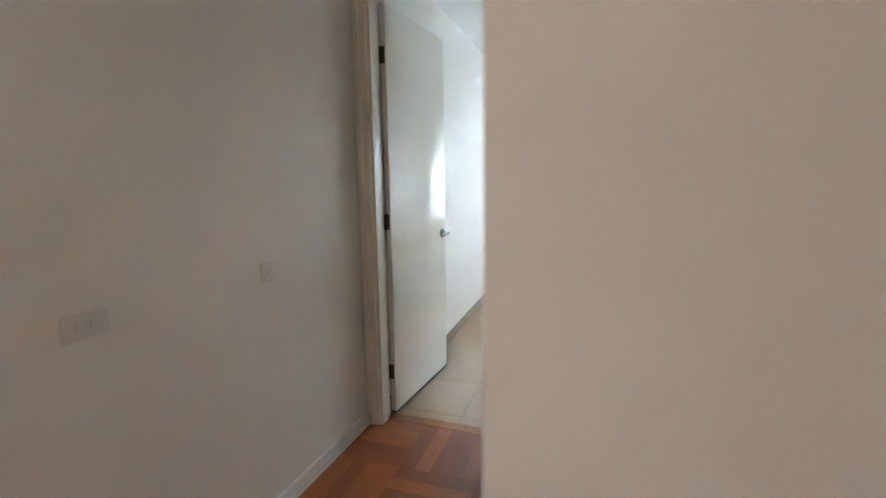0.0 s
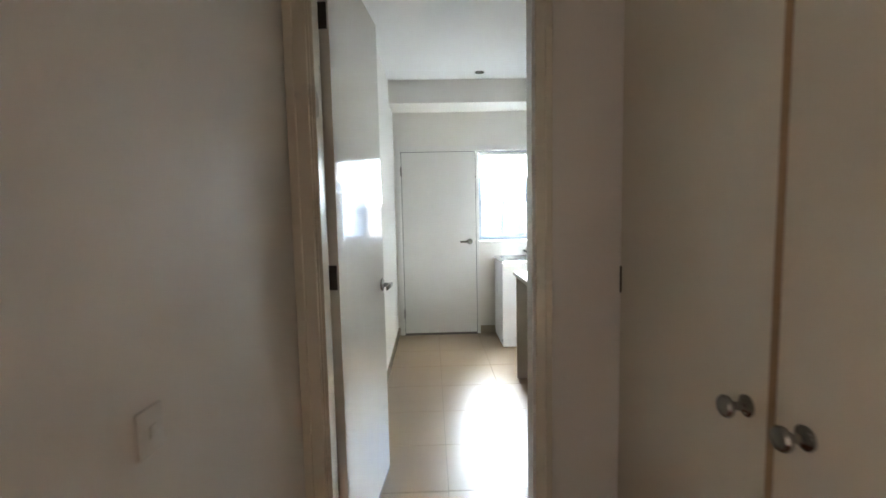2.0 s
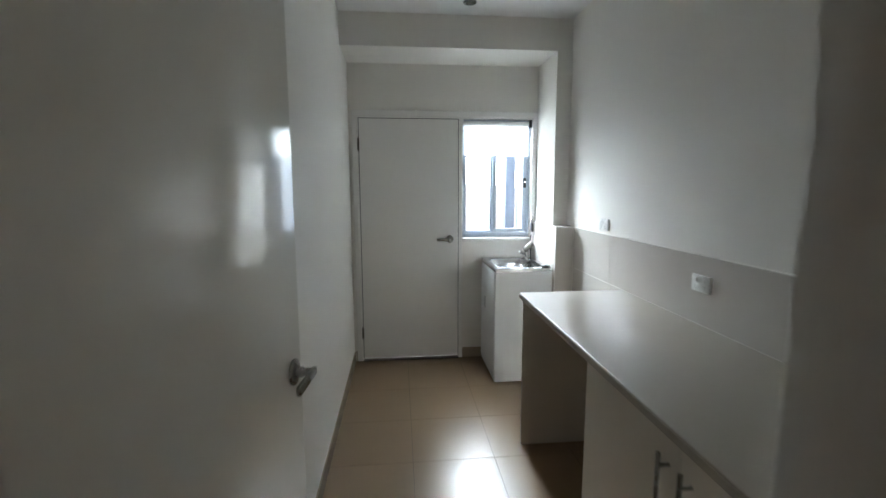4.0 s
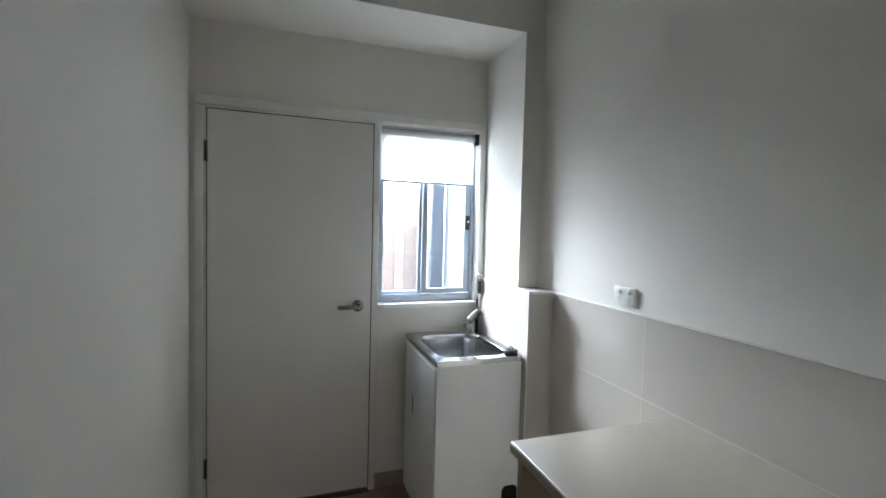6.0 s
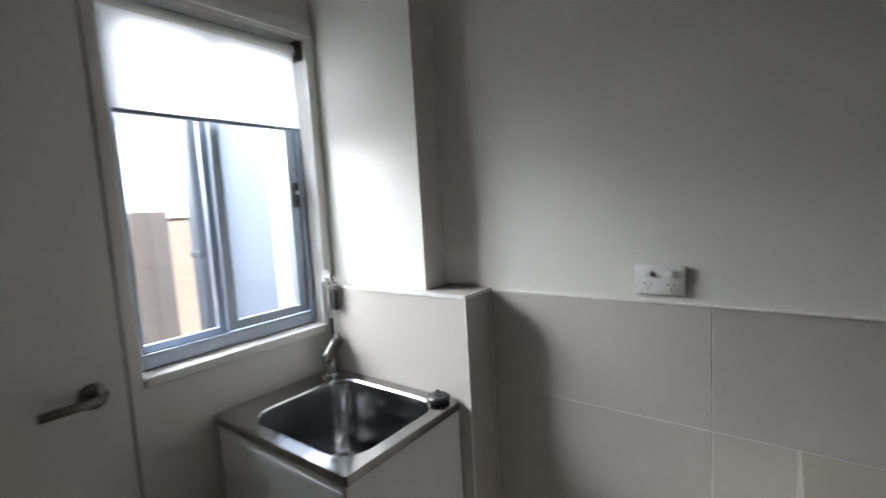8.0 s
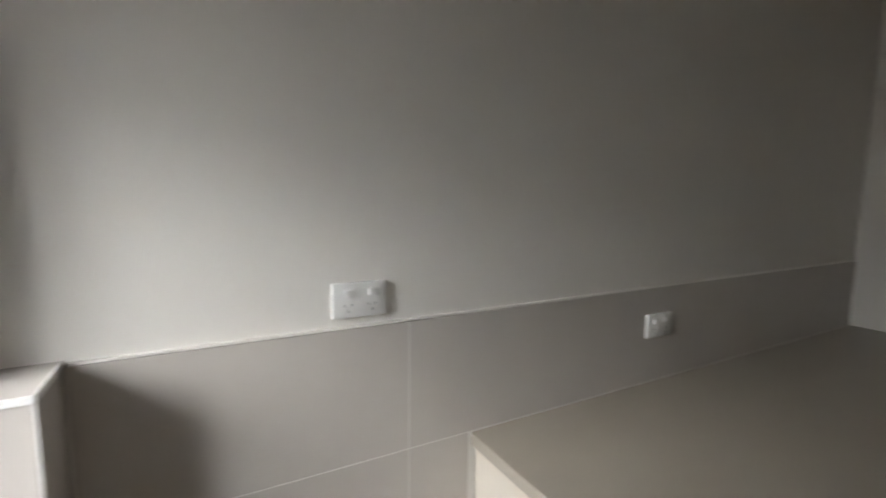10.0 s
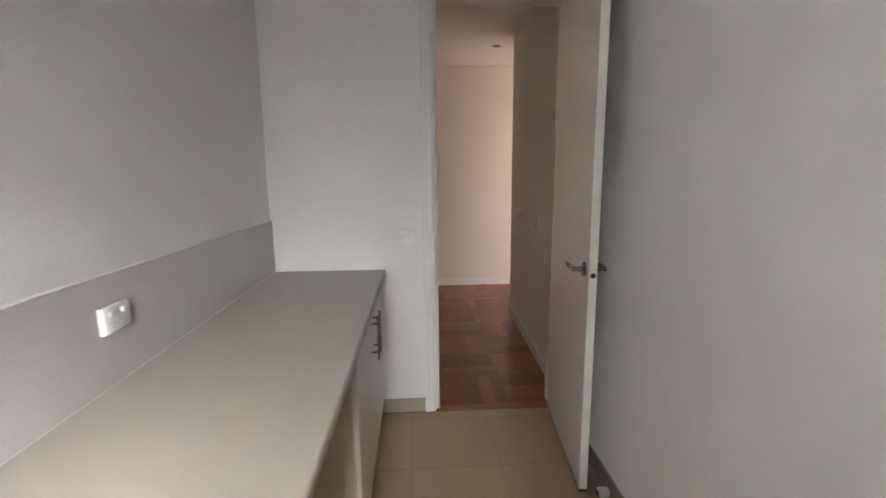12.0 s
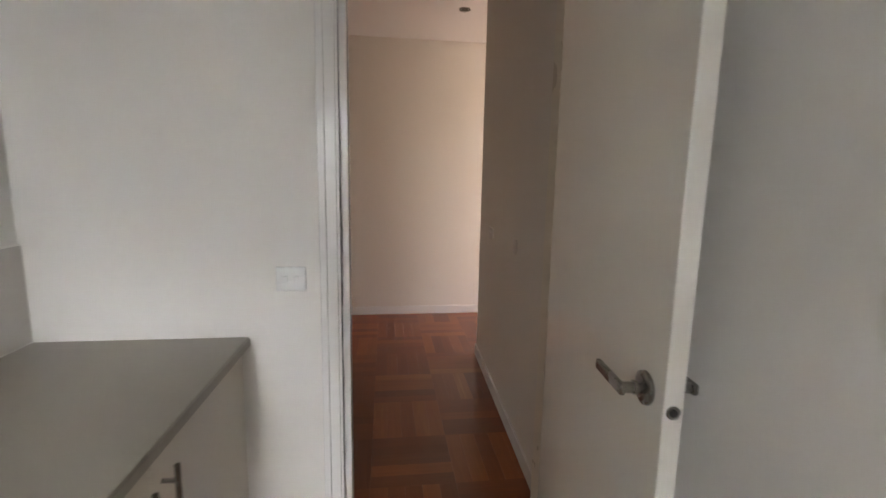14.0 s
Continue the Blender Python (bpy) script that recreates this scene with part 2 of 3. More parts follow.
# ---- large structure ----
structure("wall_west", boxes((W0 - 0.1, W0, 0.0, N + 0.13, -0.02, H1)), PAINT, "plain off-white painted plaster wall of the laundry", "wall")
wall_east = structure("wall_east", boxes((W1, W1 + 0.1, 0.0, N + 0.13, -0.02, H1)), PAINT, "off-white painted plaster wall above a tiled splashback", "wall")
structure("wall_north", boxes((W0, 0.318, N, N + 0.13, -0.02, H1), (0.318, 1.842, N, N + 0.13, 2.085, H1), (1.19, 1.842, N, N + 0.13, -0.02, 1.03),
                              (1.842, W1, N, N + 0.13, -0.02, H1)), PAINT, "off-white painted end wall around a door and a window", "wall")
structure("wall_south", boxes((0.10, D0, -0.12, 0.0, -0.02, H2 + 0.05), (D1, W1 + 0.1, -0.12, 0.0, -0.02, H2 + 0.05), (D0, D1, -0.12, 0.0, DH, H2 + 0.05)), PAINT,
          "off-white painted wall with a doorway to the hall", "wall")
structure("bulkhead", boxes((W0, W1, 2.975, N, 2.475, H1)), PAINT, "boxed-in bulkhead below the laundry ceiling", "bulkhead")
structure("wall_nib", boxes((1.842, W1, 2.965, N, 1.203, 2.475), bevel=0.0), PAINT, "white painted nib wall beside the window", "wall")
structure("ceiling_laundry", boxes((W0 - 0.1, W1 + 0.1, 0.0, N + 0.13, H1, H1 + 0.1)), CEIL, "flat white plaster ceiling of the laundry", "ceiling")
structure("ceiling_hall", boxes((LX0, LX1, FY, -0.12, H2, H2 + 0.1)), CEIL, "flat white plaster ceiling of the hall", "ceiling")


def hall_x(y):
    return HX0 + SLANT * (y - HY)


def slanted(x_off0, x_off1, y0, y1, z0, z1, bevel=0.0):
    """A box that follows the hall's west wall, between two distances from its face."""
    bm = box(bmesh.new(), 0, 1, y0, y1, z0, z1)
    for v in bm.verts:
        v.co.x = hall_x(v.co.y) + (x_off0 if v.co.x < 0.5 else x_off1)
    if bevel:
        bmesh.ops.bevel(bm, geom=bm.edges[:], offset=bevel, segments=2, affect="EDGES", profile=0.5)
    return bm


structure("wall_hall_west", slanted(-0.1, 0.0, HY, -0.12, -0.02, H2), HALL_PAINT, "warm off-white painted hall wall ending at an open corner", "wall")
# the opening is assumed and out of view; it holds the lobby lamp
structure("wall_lobby_north", boxes((LX0, -3.1, HY, HY + 0.1, -0.02, H2), (-1.6, HX0 - 0.1, HY, HY + 0.1, -0.02, H2), (-3.1, -1.6, HY, HY + 0.1, -0.02, 0.25), (-3.1, -1.6, HY, HY + 0.1, 2.35, H2)),
          HALL_PAINT, "warm off-white painted lobby wall around an assumed, unseen window opening", "wall")
structure("wall_far", boxes((LX0 - 0.1, LX1 + 0.1, FY - 0.1, FY, -0.02, H2)), HALL_PAINT, "warm off-white painted wall at the end of the hall", "wall")
structure("wall_lobby_west", boxes((LX0 - 0.1, LX0, FY, HY + 0.1, -0.02, H2)), HALL_PAINT, "plain warm off-white painted wall at the lobby end", "wall")
structure("wall_lobby_east", boxes((LX1, LX1 + 0.1, FY, CY + 0.1, -0.02, H2)), HALL_PAINT, "plain warm off-white painted wall closing the hall", "wall")
# the wall that holds the hall cupboard: a face strip, jambs, head and the return towards the lobby
CUP0, CUP1, CUPH = -1.575, -0.135, 2.40
structure("wall_cupboard_north", boxes((HX1, HX1 + 0.09, CUP1, -0.12, -0.02, H2)), HALL_PAINT, "warm off-white painted wall strip beside a built-in hall cupboard", "wall")
structure("wall_cupboard_south", boxes((HX1, HX1 + 0.09, CY + 0.1, CUP0, -0.02, H2)), HALL_PAINT, "warm off-white painted wall strip beside a built-in hall cupboard", "wall")
structure("wall_cupboard_head", boxes((HX1, HX1 + 0.09, CUP0, CUP1, CUPH, H2)), HALL_PAINT, "warm off-white painted wall above a built-in hall cupboard", "wall")
structure("wall_block", boxes((HX1, LX1, CY, CY + 0.1, -0.02, H2)), HALL_PAINT, "warm off-white painted wall at the end of the cupboard block", "wall")
structure("wall_cupboard_back", boxes((HX1 + 0.6, HX1 + 0.65, CY + 0.1, -0.12, -0.02, H2)), HALL_PAINT, "plain back wall of the hall cupboard", "wall")
floor_laundry = structure("floor_laundry", boxes((W0 - 0.1, W1 + 0.1, 0.0, N + 0.13, -0.1, -0.0012)), FLOOR_GROUT, "beige grout bed of the laundry floor", "floor")
floor_hall = structure("floor_hall", boxes((LX0, LX1, FY, 0.0, -0.1, -0.012)), SUBFLOOR, "dark bed under the hall parquet", "floor")
structure("ground", boxes((-400, 400, N + 0.13, 800, -0.35, -0.2)), EARTH, "bare side-yard ground outside the window", "ground")


# ---- doors, frames and trims ----
def lever_handle(parent, x, y, z, side, out):
    """Lever on a round rose. side: way in which the lever points along x; out: way in which it stands off along y."""
    h = part("handle", turned(bmesh.new(), [(0.031, 0), (0.0325, 0.003), (0.0315, 0.008), (0.026, 0.0105), (0.012, 0.011)],
                              Matrix.Translation((x, y, z)) @ pose(0, 0, 0, -90 * out)), BRUSHED, parent, "brushed metal lever handle", True)
    bm = rod(bmesh.new(), (x, y + out * 0.006, z), (x, y + out * 0.05, z), 0.0105)
    rod(bm, (x, y + out * 0.02, z), (x, y + out * 0.026, z), 0.0135)
    part("neck", bm, BRUSHED, h, smooth=True)
    xs = sorted((x - side * 0.013, x + side * 0.112))
    ys = sorted((y + out * 0.044, y + out * 0.056))
    part("lever", box(bmesh.new(), xs[0], xs[1], ys[0], ys[1], z - 0.011, z + 0.011, 0.004), BRUSHED, h, smooth=True)
    return h


def butt_hinge(parent, x, y, z, tall=0.09, wide=0.03):
    h = part("hinge", boxes((x - wide, x + wide, y - 0.002, y + 0.002, z - tall / 2, z + tall / 2), bevel=0.0008), HINGE, parent, "dark metal butt hinge")
    bm = bmesh.new()
    for i in range(3):
        rod(bm, (x, y, z - tall / 2 + i * tall / 3 + 0.001), (x, y, z - tall / 2 + (i + 1) * tall / 3 - 0.001), 0.006, seg=12)
    part("knuckle", bm, HINGE, h, smooth=True)
    return h


def architrave(name, x0, x1, y_wall, out, z0, z1, head=False):
    """A moulded strip on a wall: a flat with a raised outer bead. out: +1 or -1 along y."""
    bm = bmesh.new()
    ys = lambda d0, d1: sorted((y_wall + out * d0, y_wall + out * d1))
    box(bm, x0, x1, *ys(0, 0.012), z0, z1, 0.003)
    if head:
        box(bm, x0, x1, *ys(0.006, 0.019), z1 - 0.022, z1, 0.004)
    else:
        w = (x1 - x0) * 0.42
        box(bm, *((x0, x0 + w) if name == "l" else (x1 - w, x1)), *ys(0.006, 0.019), z0, z1, 0.004)
    return bm


# doorway between hall and laundry
frame_1 = thing("door_frame_1", "white enamelled timber frame of the laundry doorway", "door frame", kind="structure")
part("jamb", boxes((D0, D0 + 0.018, -0.123, 0.003, -0.01, DH), (D0 + 0.018, D0 + 0.030, -0.122, -0.04, -0.01, DH - 0.018), bevel=0.002), HALL_TRIM, frame_1, "cream painted jamb")
part("jamb", boxes((D1 - 0.018, D1, -0.123, 0.003, -0.01, DH), (D1 - 0.042, D1 - 0.018, -0.122, -0.04, -0.01, DH - 0.018), bevel=0.002), TRIM, frame_1)
part("head", boxes((D0 + 0.018, D1 - 0.018, -0.123, 0.003, DH - 0.018, DH), bevel=0.002), TRIM, frame_1)
part("architrave", architrave("l", 0.2255, D0 + 0.010, -0.12, -1, -0.01, DH + 0.05), HALL_TRIM, frame_1, "cream moulded architrave")
part("architrave", architrave("r", D1 - 0.032, D1 + 0.022, -0.12, -1, -0.01, DH + 0.05), HALL_TRIM, frame_1, "cream moulded architrave")
part("architrave", architrave("h", D0 + 0.010, D1 - 0.032, -0.12, -1, DH - 0.010, DH + 0.05, True), HALL_TRIM, frame_1, "cream moulded architrave")
part("architrave", architrave("r", D1 - 0.010, D1 + 0.045, 0.0, 1, 0.0, DH + 0.05), TRIM, frame_1)
part("architrave", architrave("h", W0 + 0.002, D1 - 0.010, 0.0, 1, DH - 0.010, DH + 0.05, True), TRIM, frame_1)
part("strike_plate", boxes((D1 - 0.0205, D1 - 0.0175, -0.036, -0.008, 0.99, 1.07), bevel=0.001), HINGE, frame_1, "dark metal strike plate")

# its leaf, standing open into the laundry; local x along the leaf from the hinge, local y through its thickness
LEAF_W, LEAF_H = 0.765, 2.355
leaf_1 = thing("door_1", "glossy white flush door standing open into the laundry", "door", 0.338, 0.014, 0.0, 84.2, kind="structure")
part("leaf", boxes((0.0, LEAF_W, 0.0, 0.036, 0.018, LEAF_H), bevel=0.002), ENAMEL, leaf_1)
# black strip added for the shadowed gap below the leaf
part("bottom_gap_shade", boxes((0.003, LEAF_W - 0.003, 0.0005, 0.0355, 0.003, 0.0178)), BLACK, leaf_1, "black strip standing in for the shaded gap under the door")
lever_handle(leaf_1, LEAF_W - 0.062, 0.0, 1.035, -1, -1)
lever_handle(leaf_1, LEAF_W - 0.062, 0.036, 1.035, -1, 1)
latch = part("latch_ring", turned(bmesh.new(), [(0.0125, 0.0), (0.0125, 0.002), (0.011, 0.0028), (0.0085, 0.0028)], pose(LEAF_W - 0.0005, 0.018, 1.018, 0, 90, 0)), BRUSHED, leaf_1, "round metal latch ring", True)
part("bolt", rod(bmesh.new(), (LEAF_W, 0.018, 1.018), (LEAF_W + 0.004, 0.018, 1.018), 0.007), DARK, latch, smooth=True)
for hz in (0.27, 1.18, 2.09):
    h = part("hinge", boxes((-0.0025, 0.001, 0.007, 0.038, hz - 0.045, hz + 0.045), bevel=0.001), HINGE, leaf_1, "dark metal butt hinge")
    bm = bmesh.new()
    for i in range(3):
        rod(bm, (-0.004, 0.042, hz - 0.045 + 0.03 * i + 0.001), (-0.004, 0.042, hz - 0.015 + 0.03 * i - 0.001), 0.006, seg=12)
    part("knuckle", bm, HINGE, h, smooth=True)

# outside door in the north wall
door_2 = thing("door_2", "closed flush door to the side yard, matt off-white", "door", kind="structure")
part("leaf", boxes((0.3565, 1.1695, N - 0.012, N + 0.028, 0.022, 2.0455), bevel=0.002), SATIN, door_2)
lever_handle(door_2, 1.098, N - 0.012, 1.055, -1, -1)
for hz in (0.25, 1.84):
    butt_hinge(door_2, 0.351, N - 0.014, hz, 0.1, 0.008)
part("weather_strip", boxes((0.36, 1.166, N - 0.016, N - 0.0125, 0.008, 0.02)), HINGE, door_2, "dark strip under the door")
# dark strips paint the shade of the narrow gaps round the leaf
part("gap_shade", boxes((0.3515, 0.3563, N - 0.003, N + 0.03, 0.02, 2.0505), bevel=0.0), DARK, door_2, "dark strip standing in for shade in the door gap")
part("gap_shade", boxes((1.1697, 1.1747, N - 0.003, N + 0.03, 0.02, 2.0505), bevel=0.0), DARK, door_2, "dark strip standing in for shade in the door gap")
part("gap_shade", boxes((0.3563, 1.1697, N - 0.003, N + 0.03, 2.0457, 2.0505), bevel=0.0), DARK, door_2, "dark strip standing in for shade in the door gap")
frame_2 = thing("door_frame_2", "white painted timber frame around door and window", "door frame", kind="structure")
part("jamb", boxes((0.318, 0.351, N - 0.004, N + 0.125, 0.0, 2.085), (0.351, 0.366, N + 0.040, N + 0.06, 0.0, 2.052), (1.160, 1.175, N + 0.040, N + 0.06, 0.0, 2.052), (0.366, 1.160, N + 0.040, N + 0.06, 2.037, 2.052), (0.366, 1.160, N + 0.040, N + 0.06, 0.009, 0.03)), TRIM, frame_2)
part("mullion", boxes((1.175, 1.208, N - 0.012, N + 0.125, 0.0, 2.052), bevel=0.003), TRIM, frame_2)
part("head", boxes((0.351, 1.842, N - 0.006, N + 0.125, 2.052, 2.085), bevel=0.002), TRIM, frame_2)
part("architrave", boxes((0.300, 0.340, N - 0.018, N, 0.0, 2.062), bevel=0.004), TRIM, frame_2)
part("architrave", boxes((0.300, 1.838, N - 0.018, N - 0.0065, 2.064, 2.112), bevel=0.004), TRIM, frame_2)
part("architrave", boxes((1.800, 1.838, N - 0.018, N, 1.21, 2.062), bevel=0.004), TRIM, frame_2)
part("threshold", boxes((0.351, 1.175, N - 0.03, N + 0.12, -0.004, 0.008), bevel=0.002), HINGE, frame_2, "dark metal door threshold")

# window: white timber reveal, blue-grey aluminium slider, two panes
X0, X1, Z0, Z1 = 1.210, 1.812, 1.062, 2.050
window = thing("window_1", "sliding window with a blue-grey aluminium frame beside the door", "window", kind="structure")
part("reveal", boxes((X1 - 0.012, X1 + 0.03, N, N + 0.125, 1.03, 2.051), bevel=0.002), TRIM, window)
part("window_sill", boxes((1.209, X1 - 0.013, N - 0.022, N + 0.125, 1.032, 1.060), bevel=0.004), TRIM, window, "white painted timber sill")
FYW = N + 0.075
part("outer_trim", boxes((1.768, 1.84, N + 0.1315, N + 0.235, 1.0, 2.12), bevel=0.003), TRIM, window, "white board outside the window")
fr = part("window_frame", boxes((X0, X0 + 0.022, FYW - 0.03, FYW + 0.04, Z0, Z1), (X1 - 0.036, X1 - 0.014, FYW - 0.03, FYW + 0.04, Z0, Z1),
                                (X0 + 0.022, X1 - 0.036, FYW - 0.03, FYW + 0.04, Z0, Z0 + 0.032), (X0 + 0.022, X1 - 0.036, FYW - 0.03, FYW + 0.04, Z1 - 0.028, Z1), bevel=0.002), ALU, window)
part("track", boxes((X0 + 0.022, X1 - 0.036, FYW - 0.032, FYW - 0.027, Z0 + 0.032, Z0 + 0.042)), ALU, fr)
ax0, ax1 = X0 + 0.024, 1.492
sash_1 = part("sash", boxes((ax0, ax0 + 0.018, FYW + 0.012, FYW + 0.034, Z0 + 0.034, Z1 - 0.03), (ax1 - 0.03, ax1, FYW + 0.012, FYW + 0.034, Z0 + 0.034, Z1 - 0.03),
                            (ax0 + 0.018, ax1 - 0.03, FYW + 0.012, FYW + 0.034, Z0 + 0.034, Z0 + 0.056), (ax0 + 0.018, ax1 - 0.03, FYW + 0.012, FYW + 0.034, Z1 - 0.052, Z1 - 0.03), bevel=0.002), ALU, window)
pane_1 = part("pane", boxes((ax0 + 0.016, ax1 - 0.028, FYW + 0.021, FYW + 0.025, Z0 + 0.054, Z1 - 0.05)), GLASS, sash_1, "clear glass pane")
bx0, bx1 = 1.478, X1 - 0.038
sash_2 = part("sash", boxes((bx0, bx0 + 0.030, FYW - 0.02, FYW + 0.006, Z0 + 0.044, Z1 - 0.03), (bx1 - 0.034, bx1, FYW - 0.02, FYW + 0.006, Z0 + 0.044, Z1 - 0.03),
                            (bx0 + 0.030, bx1 - 0.034, FYW - 0.02, FYW + 0.006, Z0 + 0.044, Z0 + 0.072), (bx0 + 0.030, bx1 - 0.034, FYW - 0.02, FYW + 0.006, Z1 - 0.056, Z1 - 0.03), bevel=0.002), ALU, window)
pane_2 = part("pane", boxes((bx0 + 0.028, bx1 - 0.032, FYW - 0.009, FYW - 0.005, Z0 + 0.07, Z1 - 0.054)), GLASS, sash_2, "clear glass pane")
for p in (pane_1, pane_2):
    p.visible_shadow = False
lock = part("lock", boxes((bx1 - 0.031, bx1 - 0.005, FYW - 0.036, FYW - 0.02, 1.485, 1.57), bevel=0.006), BLACK, sash_2, "black window lock")
part("key_barrel", rod(bmesh.new(), (bx1 - 0.018, FYW - 0.042, 1.535), (bx1 - 0.018, FYW - 0.034, 1.535), 0.007), CHROME, lock, smooth=True)
blind = thing("roller_blind", "pale translucent roller blind drawn a third of the way down", "blind", kind="")
part("cloth", boxes((1.219, 1.770, N + 0.010, N + 0.0108, 1.752, 2.01)), BLIND, blind, "thin pale cloth")
part("roller", rod(bmesh.new(), (1.216, N + 0.022, 2.018), (1.772, N + 0.022, 2.018), 0.019), PLASTIC, blind, "cloth-wrapped roller", True)
part("bottom_rail", boxes((1.217, 1.772, N + 0.004, N + 0.016, 1.742, 1.754), bevel=0.003), ALU, blind, "slim grey bottom rail")
part("bracket", boxes((1.774, 1.797, N - 0.004, N + 0.044, 1.985, 2.048), bevel=0.003), BLACK, blind, "black end bracket")
part("bracket", boxes((1.2095, 1.2155, N - 0.0, N + 0.044, 1.99, 2.048), bevel=0.002), PLASTIC, blind)

# hall cupboard: two glossy leaves with knobs
cup = thing("hall_cupboard", "built-in hall cupboard with two glossy white doors", "cupboard")
SEAM = -0.815
for y0, y1, hy, ky in ((CUP0 + 0.0015, SEAM - 0.002, CUP0 + 0.004, SEAM - 0.072), (SEAM + 0.002, CUP1 - 0.0015, CUP1 - 0.004, SEAM + 0.055)):
    d = part("door", boxes((HX1 - 0.004, HX1 + 0.016, y0, y1, 0.03, CUPH - 0.006), bevel=0.0015), HALL_ENAMEL, cup, "glossy white flush door")
    part("knob", turned(bmesh.new(), [(0.021, 0), (0.022, 0.004), (0.017, 0.008), (0.009, 0.014), (0.0085, 0.027), (0.014, 0.033), (0.0215, 0.039), (0.0225, 0.045), (0.019, 0.051), (0.010, 0.054)],
                        Matrix.Translation((HX1 - 0.004, ky, 1.02)) @ pose(0, 0, 0, 0, -90)), BRUSHED, d, "dull metal turned knob", True)
    for hz in (0.215, 1.175, 2.13):
        far = hy < -1
        part("hinge", boxes((HX1 - 0.008, HX1 + 0.002, hy - 0.005, hy + 0.005, hz - 0.045, hz + 0.045), bevel=0.002), TRIM if far else HINGE, d, "painted-over hinge" if far else "dark metal hinge")
# thin brown strip that makes the seam a dark line
part("edge_strip", boxes((HX1 - 0.0037, HX1 + 0.0155, SEAM + 0.0004, SEAM + 0.0018, 0.034, CUPH - 0.01)), BROWN_EDGE, d, "thin brown strip along the door edge")
# the leaf beside the laundry doorway stands slightly ajar
d.matrix_basis = Matrix.Translation((HX1, CUP1, 0)) @ pose(0, 0, 0, 0, 0, -1.0) @ Matrix.Translation((-HX1, -CUP1, 0))
part("frame", boxes((HX1 + 0.018, HX1 + 0.088, CUP1 - 0.003, CUP1, 0.0, CUPH), (HX1 + 0.018, HX1 + 0.088, CUP0, CUP0 + 0.003, 0.0, CUPH), (HX1 + 0.018, HX1 + 0.088, CUP0 + 0.003, CUP1 - 0.003, CUPH - 0.004, CUPH - 0.001)), TRIM, cup)
part("plinth", boxes((HX1 + 0.006, HX1 + 0.03, CUP0 + 0.005, CUP1 - 0.005, -0.008, 0.026)), TRIM, cup)


def skirting(name, x0, x1, y0, y1, label):
    bm = box(bmesh.new(), x0, x1, y0, y1, -0.006, 0.085, 0.004)
    return structure(name, bm, TRIM, label, "skirting board")


structure("baseboard_hall_west", slanted(0.0, 0.013, HY - 0.013, -0.12, -0.006, 0.085, 0.004), TRIM, "white painted timber skirting along the hall wall", "skirting board")
skirting("baseboard_corner", LX0, HX0, HY - 0.013, HY, "white painted timber skirting round the corner")
skirting("baseboard_far", LX0, LX1, FY, FY + 0.013, "white painted timber skirting on the far wall")
skirting("baseboard_return", D1 + 0.023, HX1 - 0.008, -0.133, -0.12, "short white skirting beside the doorway")
skirting("baseboard_block", HX1, LX1, CY - 0.013, CY, "white painted timber skirting on the cupboard block")


# ---- tiled pieces of the laundry ----
def tile_run(parent, mat, axis, at, thick, u_joints, z_joints, gap=0.002, name="tile"):
    """Tiles on a wall. axis 'x': the wall's face looks along -x or +x at that x (thick signed), u runs along y; axis 'y' likewise."""
    cache = {}
    for u0, u1 in zip(u_joints, u_joints[1:]):
        for z0, z1 in zip(z_joints, z_joints[1:]):
            key = (round(u1 - u0, 4), round(z1 - z0, 4))
            if key not in cache:
                hu, hz = (key[0] - gap) / 2, (key[1] - gap) / 2
                t = abs(thick) / 2
                b = box(bmesh.new(), *((-t, t, -hu, hu) if axis == "x" else (-hu, hu, -t, t)), -hz, hz, 0.0012, 1)
                me = bpy.data.meshes.new(name)
                b.to_mesh(me)
                b.free()
                me.materials.append(mat)
                cache[key] = me
            ob = new(name, cache[key])
            c, mid = at + thick / 2, (u0 + u1) / 2
            ob.location = (c, mid, (z0 + z1) / 2) if axis == "x" else (mid, c, (z0 + z1) / 2)
            ob.parent = parent


nib_base = structure("wall_nib_base", boxes((1.822, W1, 2.810, N, -0.02, 1.193)), GROUT, "low tiled boxing with a ledge beside the trough", "boxing")
tile_run(nib_base, SPLASH, "x", 1.822, -0.009, (2.802, N - 0.001), (0.01, 1.194))
tile_run(nib_base, SPLASH, "y", 2.810, -0.009, (1.814, W1 - 0.009), (0.01, 1.194))
part("ledge_tile", boxes((1.814, W1 - 0.001, 2.802, 2.9645, 1.194, 1.2025), (1.814, 1.8415, 2.9645, N - 0.001, 1.194, 1.2025), bevel=0.001), SPLASH, nib_base)
part("edge_trim", boxes((1.8105, 1.8135, 2.8, N - 0.001, 1.193, 1.204), (1.8135, W1 - 0.001, 2.7985, 2.8015, 1.193, 1.204), (1.8105, 1.8135, 2.7985, 2.8015, 0.0, 1.193)), PLASTIC, nib_base, "thin white edge trim")
splash = structure("splashback", boxes((W1 - 0.0092, W1, 0.0, 2.8, 0.0, 1.193)), GROUT, "grout bed behind the splashback tiles", "splashback")
tile_run(splash, SPLASH, "x", W1 - 0.003, -0.007, (0.002, 2.212), (0.9012, 1.195))
tile_run(splash, SPLASH, "x", W1 - 0.003, -0.007, (2.212, 2.797), (0.9012, 1.195))
tile_run(splash, SPLASH, "x", W1 - 0.003, -0.007, (2.055, 2.212, 2.797), (0.01, 0.9012))
part("edge_trim", boxes((W1 - 0.0112, W1, 0.002, 2.797, 1.1955, 1.1995)), PAINT, splash, "thin white edge trim")
